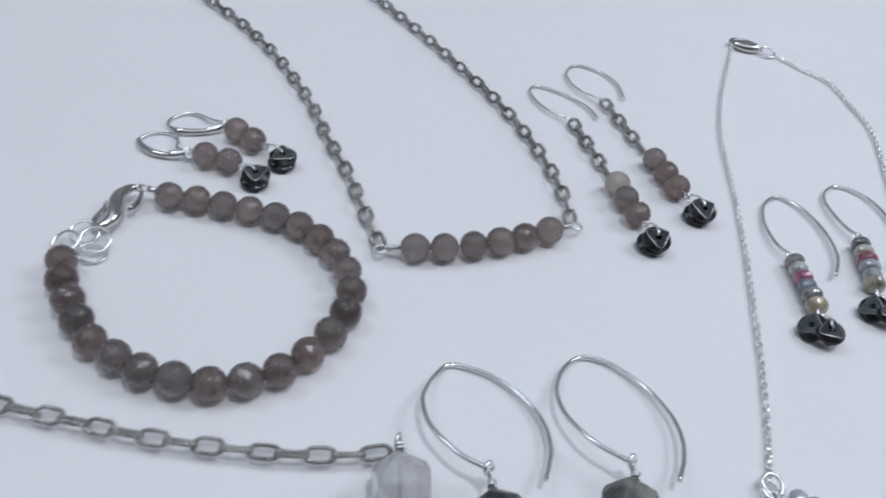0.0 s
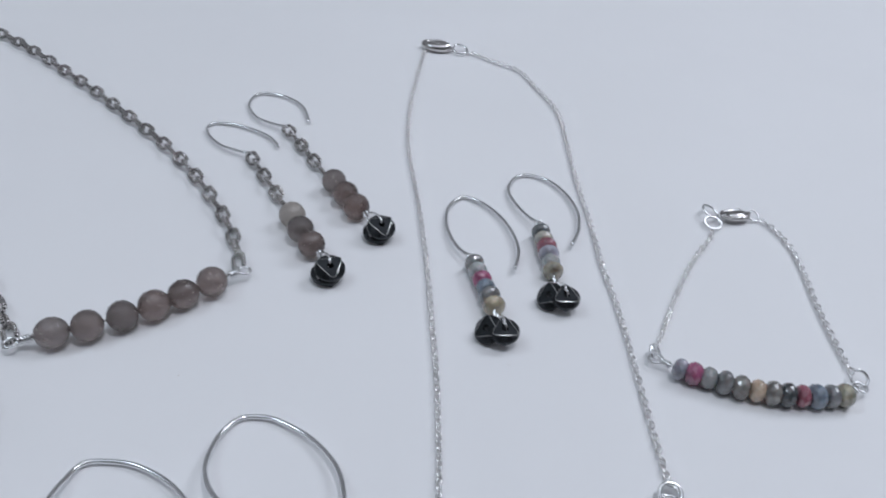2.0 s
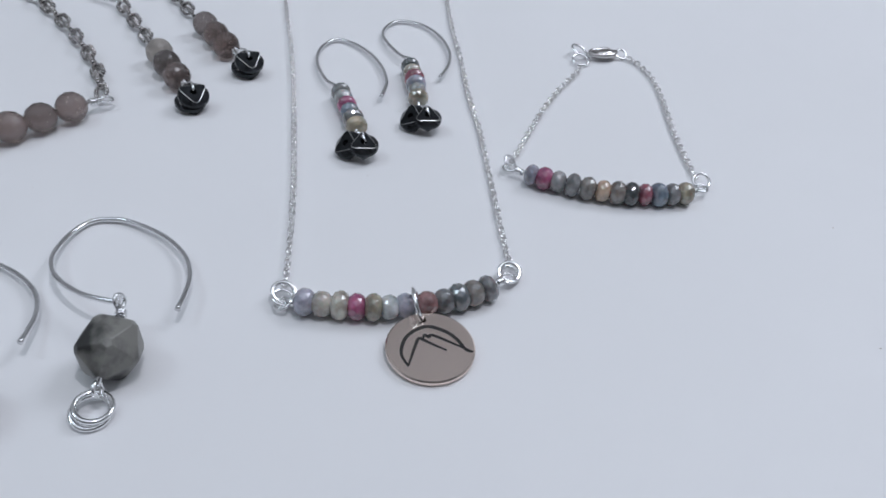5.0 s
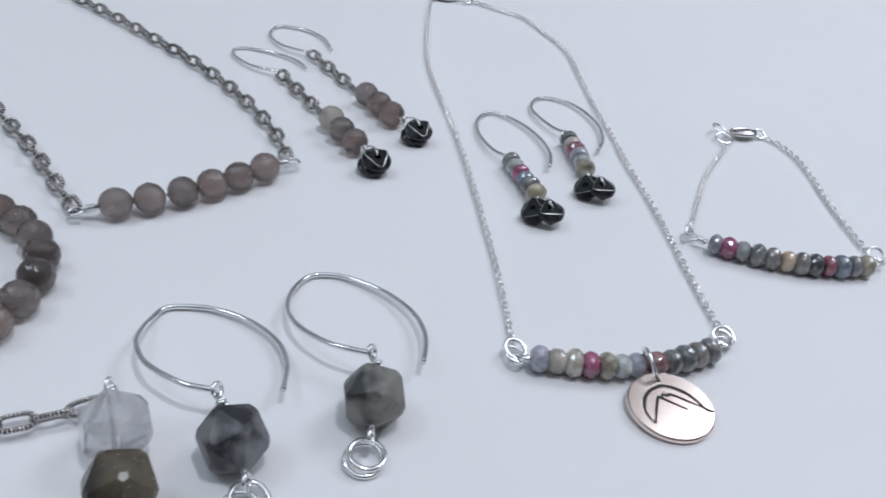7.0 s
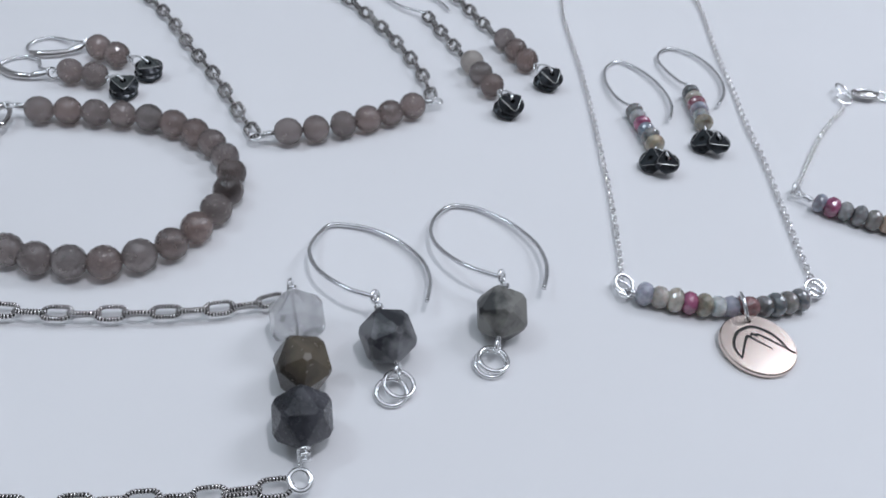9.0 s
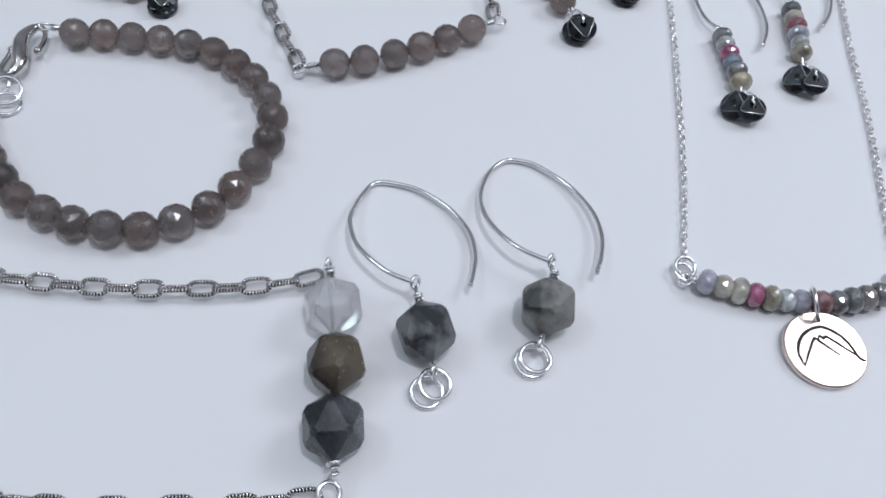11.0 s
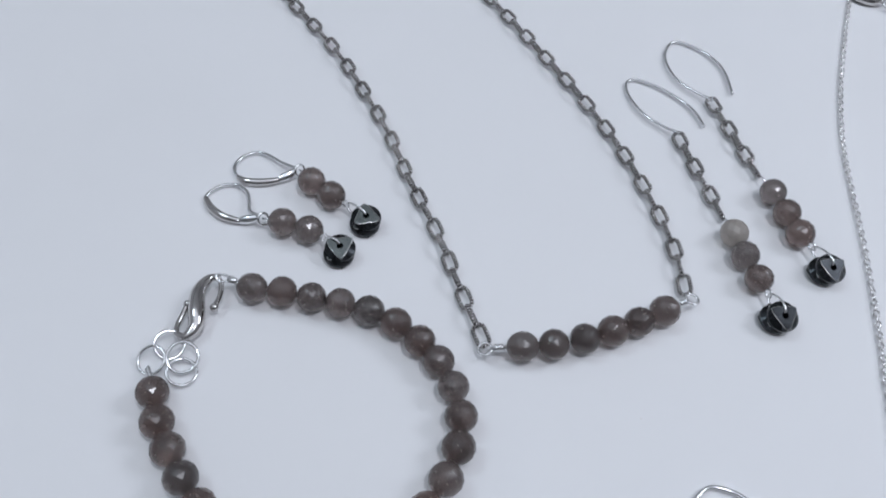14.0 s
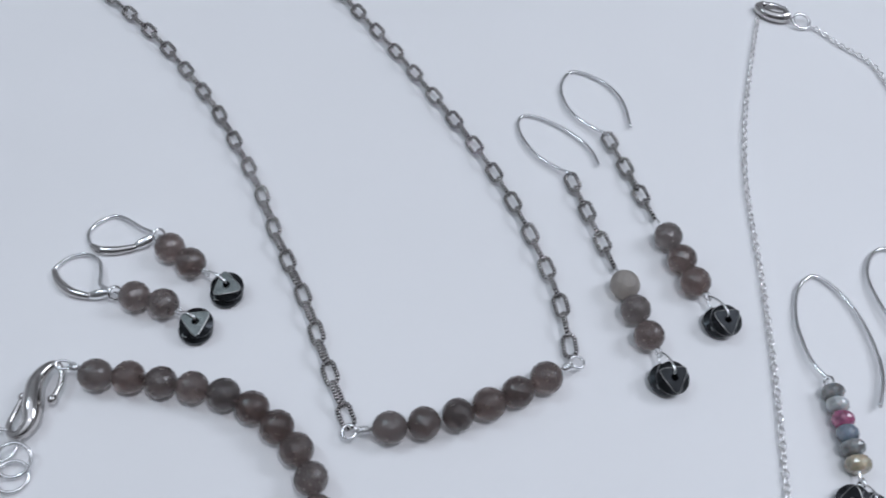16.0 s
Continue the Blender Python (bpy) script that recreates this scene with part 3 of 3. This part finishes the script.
# ---------- gemstone earrings ----------


def gem_earring(hook, colours, beads, hem, label):
    ob = thing("gemstone_earring", *beads[2], label, "earring", "pair of gemstone earrings")
    ear_wire(ob, hook, 0.42)
    string_beads(ob, beads, 2.1, [GEM_BEADS[c] for c in colours], 0.11)
    ring_part(ob, [((hook[0][0], hook[0][1] - 0.4, 1.4), 1.0, 0.25, 40, 20)], name="wire_loop")
    hx, hy = hem
    wire_part(ob, "head_pin", [[Vector((hook[0][0], hook[0][1] - 1.0, 1.6)), Vector((*beads[0], 2.1)), Vector((*beads[-1], 2.1)), Vector((hx, hy + 4.2, 2.6))]], 0.25)
    pendant_ring(ob, (hx + 0.3, hy + 6.6, 2.2), (hx + 0.6, hy + 0.4, 3.7), 1.5, 0.26)
    wire_part(ob, "wire_stub", [[Vector((hx + 0.4, hy + 0.4, 4.5)), Vector((hx + 0.8, hy - 0.2, 4.4)), Vector((hx + 1.2, hy - 0.7, 3.4))]], 0.24)
    hematites(ob, [((hx - 1.9, hy + 1.1, 2.3), 40, -68, 75), ((hx + 0.7, hy - 0.4, 2.9), 13, -8, 28)], 0.85)


gem_earring([(74.7, -3.8, 2.00), (74.0, -3.1, 1.75), (72.7, -0.4, 1.49), (72.0, 4.1, 1.24), (72.1, 10.0, 0.98), (74.1, 16.7, 0.73), (78.2, 20.6, 0.63), (82.0, 17.5, 0.76), (84.7, 11.4, 0.94), (85.8, 4.2, 1.16), (85.2, -2.7, 1.41), (82.7, -9.0, 1.70)], ("sage", "pale", "pink", "blue", "sage", "yellow"),
            [(74.6, -6.6), (74.7, -9.3), (74.9, -12.1), (75.0, -14.8), (75.2, -17.5), (75.3, -20.5)], (74.4, -28.4),
            "silver hook earring with pink, blue and yellow gemstones above hematite")
gem_earring([(92.6, 6.5, 2.00), (91.8, 7.4, 1.75), (90.7, 10.1, 1.49), (89.5, 15.9, 1.24), (89.5, 21.5, 0.98), (91.9, 26.5, 0.73), (95.6, 28.7, 0.63), (100.2, 25.7, 0.76), (102.7, 19.2, 0.94), (103.0, 11.0, 1.16), (100.8, 3.4, 1.41), (97.3, -2.3, 1.70)], ("teal", "cream", "wine", "lavender", "pale", "olive"),
            [(91.7, 2.5), (91.5, -0.3), (91.3, -3.0), (91.0, -5.7), (90.6, -8.4), (90.1, -11.3)], (88.9, -20.6),
            "silver hook earring with dark red and lavender gemstones above hematite")

# ---------- gemstone bar necklace with a stamped disc ----------
GEM_BAR = [(58.4, -68.6), (60.9, -69.5), (63.5, -70.3), (65.9, -71.1), (68.3, -71.7), (70.7, -72.1), (73.1, -72.2), (76.5, -72.4), (79.1, -72.4),
           (81.6, -72.0), (84.1, -71.5), (86.7, -70.9)]


def disc_pendant(parent):
    r, thick = 6.55, 0.9
    tilt = Matrix.Translation((74.9, -80.6, 1.15)) @ Matrix.Rotation(radians(-1.0), 4, "Z") @ Matrix.Rotation(radians(4.5), 4, "X")
    bm = bmesh.new()
    hole, n = Vector((-0.1, 5.1)), 48
    rows = []
    for z, kind in ((thick / 2, "hole"), (thick / 2, "face"), (thick / 2 - 0.2, "rim"), (0.2 - thick / 2, "rim"), (-thick / 2, "face"), (-thick / 2, "hole")):
        row = []
        for k in range(n):
            a = 2 * math.pi * k / n
            d = Vector((math.cos(a), math.sin(a)))
            p = hole + d * 0.6 if kind == "hole" else d * (r if kind == "rim" else r - 0.22)
            row.append(bm.verts.new((p.x, p.y, z)))
        rows.append(row)
    for i in range(6):
        for k in range(n):
            bm.faces.new((rows[i][k], rows[(i + 1) % 6][k], rows[(i + 1) % 6][(k + 1) % n], rows[i][(k + 1) % n]))
    bmesh.ops.recalc_face_normals(bm, faces=bm.faces)
    bmesh.ops.transform(bm, matrix=tilt, verts=bm.verts)
    disc = part("disc_pendant", bm, DISC, parent, "round polished silver disc stamped with mountain and arc", smooth=False)

    def stroke(points, width, steps):
        bm = bmesh.new()
        line = spline([(x * r, y * r, thick / 2 + 0.012) for x, y in points], steps)
        n, prev = len(line), None
        for i, p in enumerate(line):
            way = (line[min(i + 1, n - 1)] - line[max(i - 1, 0)]).normalized()
            s = Vector((-way.y, way.x, 0)) * width * (0.7 + 0.6 * math.sin(math.pi * i / (n - 1)))
            now = (bm.verts.new(p + s), bm.verts.new(p - s), bm.verts.new(p - s - Vector((0, 0, 0.03))), bm.verts.new(p + s - Vector((0, 0, 0.03))))
            if prev:
                for k in range(4):
                    bm.faces.new((prev[k], prev[(k + 1) % 4], now[(k + 1) % 4], now[k]))
            prev = now
        bmesh.ops.recalc_face_normals(bm, faces=bm.faces)
        bmesh.ops.transform(bm, matrix=tilt, verts=bm.verts)
        part("engraved_line", bm, ENGRAVED, disc, "blackened engraved groove", smooth=False)

    stroke([(-0.6, -0.46), (-0.68, -0.08), (-0.46, 0.36), (0.0, 0.57), (0.4, 0.38), (0.62, 0.1), (0.76, -0.24), (0.9, -0.31)], 0.24, 8)
    stroke([(-0.6, -0.46), (-0.4, -0.06), (-0.22, 0.25), (-0.12, 0.2), (0.1, 0.01), (0.33, -0.18)], 0.2, 5)
    stroke([(-0.12, 0.22), (-0.06, 0.34), (0.02, 0.26), (0.12, 0.3), (0.5, 0.0), (0.9, -0.32)], 0.2, 5)


def gem_necklace():
    ob = thing("gemstone_necklace", 74, -60, "fine silver chain necklace with mixed gemstone bar and stamped disc pendant", "necklace")
    order = ("lavender", "beige", "cream", "pink", "olive", "pale", "lavender", "rose", "grey", "teal", "brown", "grey")
    string_beads(ob, GEM_BAR, 2.15, [GEM_BEADS[c] for c in order], 0.11)
    wire_part(ob, "bar_wire", [spline([(56.6, -68.0, 2.1), *[(x, y, 2.15) for x, y in GEM_BAR], (88.6, -69.6, 2.1)], 4)], 0.28)
    wrapped_end(ob, (57.0, -68.1), (55.2, -67.6), 1.9, 1.2, 0.28)
    wrapped_end(ob, (88.2, -69.9), (91.0, -68.4), 1.9, 1.2, 0.28)
    ring_part(ob, [((55.7, -65.2, 1.5), 1.75, 0.36, 22, 30), ((55.5, -65.9, 1.0), 1.7, 0.34, 14, 80), ((91.5, -67.3, 1.6), 1.7, 0.36, 28, -20), ((91.7, -67.0, 1.0), 1.65, 0.34, 12, 50)])
    ring_part(ob, [((74.9, -73.0, 2.5), 2.7, 0.36, 72, 84)], name="pendant_ring")
    chain(ob, [(56.0, -63.2), (57.9, -54.0), (60.8, -37.0), (62.8, -22.0), (65.2, -3.6), (67.4, 18.0), (69.4, 44.4), (73.2, 65.2), (79.0, 86.6), (83.8, 102.6), (85.0, 106.4)],
          FINE_LINK, 1.32, (40, -45), 0.72, 12)
    chain(ob, [(92.4, -65.4), (94.1, -55.5), (96.9, -40.5), (99.9, -24.0), (101.9, -9.0), (104.8, 7.0), (107.3, 23.2), (110.8, 41.2), (113.4, 54.2), (114.1, 64.5),
               (112.6, 75.7), (110.7, 88.5), (104.5, 95.9), (100.0, 101.8), (98.0, 103.2)], FINE_LINK, 1.32, (40, -45), 0.72, 12)
    lobster(ob, (92.8, 106.0), (85.4, 109.9), 1.3)
    ring_part(ob, [((95.8, 104.4, 1.3), 2.3, 0.42, 18, 20)])
    disc_pendant(ob)


gem_necklace()

# ---------- gemstone bracelet ----------
GEM_BRACELET = [(104.3, -42.3), (106.3, -43.8), (108.5, -45.2), (110.8, -46.7), (113.2, -48.2), (115.7, -49.4), (118.2, -50.4), (120.6, -51.2),
                (123.1, -51.8), (125.6, -52.3), (128.2, -52.6), (130.8, -52.8)]


def gem_bracelet():
    ob = thing("gemstone_bracelet", 122, -28, "fine silver chain bracelet with curved row of mixed gemstones", "bracelet")
    order = ("lavender", "pink", "sage", "grey", "brown", "peach", "brown", "black", "wine", "blue", "grey", "olive")
    string_beads(ob, GEM_BRACELET, 2.15, [GEM_BEADS[c] for c in order], 0.11)
    wire_part(ob, "bar_wire", [spline([(103.0, -41.0, 2.1), *[(x, y, 2.15) for x, y in GEM_BRACELET], (132.8, -52.7, 2.1)], 4)], 0.28)
    wrapped_end(ob, (103.3, -41.2), (101.4, -38.4), 1.9, 1.3, 0.28)
    wrapped_end(ob, (132.0, -52.8), (135.4, -50.8), 1.9, 1.3, 0.28)
    ring_part(ob, [((102.0, -36.8, 1.3), 1.5, 0.3, 50, 50), ((136.4, -49.0, 1.6), 1.6, 0.3, 35, -10)])
    chain(ob, [(102.5, -35.6), (105.6, -31.8), (110.1, -25.5), (115.0, -18.9), (120.2, -12.5), (124.8, -7.6), (129.6, -3.0), (131.8, 0.2)], FINE_LINK, 1.32, (40, -45), 0.72, 12)
    chain(ob, [(145.2, 2.6), (146.4, -1.4), (146.4, -8.8), (144.4, -17.3), (141.7, -26.0), (139.5, -34.1), (137.6, -42.4), (136.8, -46.8)], FINE_LINK, 1.32, (40, -45), 0.72, 12)
    ring_part(ob, [((133.0, 2.6, 1.0), 1.9, 0.33, 15, 0), ((134.2, 6.4, 1.4), 2.1, 0.33, 25, 60), ((143.9, 3.9, 1.1), 1.3, 0.3, 30, 0)])
    lobster(ob, (142.6, 4.2), (136.2, 4.7), 0.72)


gem_bracelet()

# ---------- quartz earrings on large hoops ----------
STAR_GREY = star_bead("star_bead", 5.0, CLOUDY)
STAR_GREEN = star_bead("green_star_bead", 5.0, CLOUDY_GREEN)
STAR_OLIVE = star_bead("olive_star_bead", 5.0, OLIVE)
STAR_DARK = star_bead("dark_star_bead", 5.05, CLOUDY_DARK)
STAR_CLEAR = star_bead("clear_star_bead", 5.1, QUARTZ)


def hoop_earring(hoop, bead, mesh, way, rings, label):
    ob = thing("hoop_earring", *bead, label, "earring", "pair of hoop earrings")
    ear_wire(ob, hoop, 0.45, "polished silver almond-shaped ear wire")
    piece("quartz_bead", mesh, ob, axes((*bead, 4.3), way, 20))
    x, y, z = hoop[0]
    part("wire_loop", ring(bmesh.new(), (x, y, z), 0.95, 0.36, 68, 60), SILVER, ob)
    a, w = Vector((*bead, 4.3)), Vector(way).normalized()
    tail = a + w * 6.4
    wire_part(ob, "head_pin", [[Vector((x, y - 0.8, z)), a, tail]], 0.33)
    part("wire_wrap", coil(bmesh.new(), a - w * 5.3, a - w * 6.4, 0.6, 0.28, 2.5), SILVER, ob)
    part("end_loop", ring(bmesh.new(), tail + Vector((0, 0, -0.6)), 0.95, 0.3, 75, 70), SILVER, ob)
    ring_part(ob, rings)


hoop_earring([(10.7, -70.8, 4.7), (9.3, -70.4, 4.8), (5.8, -68.4, 4.6), (1.4, -63.4, 4.1), (-0.2, -57.8, 3.3), (0.4, -53.2, 2.1), (1.8, -49.4, 1.1), (3.3, -47.0, 0.65),
              (6.0, -46.7, 0.6), (11.2, -48.4, 0.75), (16.4, -52.6, 1.0), (19.8, -58.0, 1.3), (20.7, -63.2, 1.8), (20.1, -67.6, 2.5), (19.5, -70.2, 3.0)], (12.3, -79.4), STAR_GREY,
             (0.2, -1, -0.1), [((12.5, -87.9, 0.8), 2.35, 0.4, 10, 0), ((13.7, -86.9, 1.4), 2.35, 0.4, 14, 50)], "silver almond hoop earring with dark grey quartz and two rings")
hoop_earring([(32.6, -66.6, 5.0), (31.1, -66.1, 4.9), (26.9, -63.1, 4.4), (23.2, -57.7, 3.5), (22.0, -52.0, 2.4), (23.1, -46.4, 1.3), (25.0, -42.9, 0.8), (27.1, -41.1, 0.6),
              (29.4, -41.0, 0.6), (32.9, -42.4, 0.75), (38.1, -47.4, 1.1), (41.4, -53.6, 1.7), (42.2, -59.2, 2.3), (41.5, -63.8, 2.8), (40.2, -67.6, 3.0)], (31.4, -74.8), STAR_GREEN,
             (-0.25, -1, -0.1), [((28.7, -82.7, 0.8), 2.5, 0.42, 10, 0), ((29.1, -82.5, 1.5), 2.4, 0.42, 8, 60)], "silver almond hoop earring with green-grey quartz and two rings")

# ---------- quartz necklace on a large rope chain ----------


def quartz_necklace():
    ob = thing("quartz_necklace", -8, -86, "antique silver rope chain necklace with clear, olive and grey quartz", "necklace")
    spots = [(-1.9, -75.2), (-0.9, -85.0), (-0.7, -95.0)]
    for (x, y), mesh, spin in zip(spots, (STAR_CLEAR, STAR_OLIVE, STAR_DARK), (10, 25, 0)):
        piece("quartz_bead", mesh, ob, axes((x, y, 4.5), (0.06, -1, 0), spin))
    wire_part(ob, "head_pin", [[Vector((-2.6, -68.6, 4.4)), Vector((-1.9, -75.2, 4.5)), Vector((-0.7, -95.0, 4.5)), Vector((-0.3, -101.6, 3.4))]], 0.3)
    part("wire_loop", ring(bmesh.new(), (-3.2, -67.0, 3.9), 1.05, 0.33, 84, 75), SILVER, ob)
    part("wire_wrap", coil(bmesh.new(), (-2.6, -69.6, 4.3), (-3.0, -67.8, 4.2), 0.7, 0.3, 2.5), SILVER, ob)
    part("wire_wrap", coil(bmesh.new(), (-0.5, -99.6, 4.0), (-0.3, -102.0, 3.3), 0.75, 0.3, 3), SILVER, ob)
    part("wire_loop", ring(bmesh.new(), (-0.9, -103.8, 2.1), 1.5, 0.42, 22, 40), SILVER, ob)
    chain(ob, [(-4.4, -67.2), (-8.6, -68.5), (-17.0, -69.8), (-26.0, -70.2), (-34.5, -70.2), (-43.0, -69.7), (-51.5, -68.7), (-60.2, -67.6), (-69.0, -66.6), (-80.0, -65.5)],
          LARGE_LINK, 4.35, (2, 42), 1.5, 5)
    chain(ob, [(-2.2, -104.2), (-4.7, -104.4), (-13.0, -105.1), (-22.1, -105.3), (-30.8, -105.4), (-42.0, -104.8), (-52.0, -103.0), (-62.0, -99.0), (-72.0, -92.0), (-80.0, -82.0), (-83.0, -72.0), (-80.5, -66.5)], LARGE_LINK, 4.35, (2, 42), 1.5, 5)


quartz_necklace()

# ---------- specks on the card ----------
for x, y, r in ((143.9, -93.4, 0.15), (155.5, -64.8, 0.13), (74.7, -34.7, 0.12), (16.7, -28.9, 0.1), (-81.1, -21.5, 0.08)):
    ob = thing("dust_speck", x, y, "tiny dark speck lying on the white card", "speck", "specks on the card")
    bm = ball(bmesh.new(), (x, y, r * 0.5), r)
    bmesh.ops.scale(bm, vec=(1.5, 0.8, 0.5), space=Matrix.Translation((-x, -y, 0)), verts=bm.verts)
    part("grain", bm, AGATE_PALE, ob)
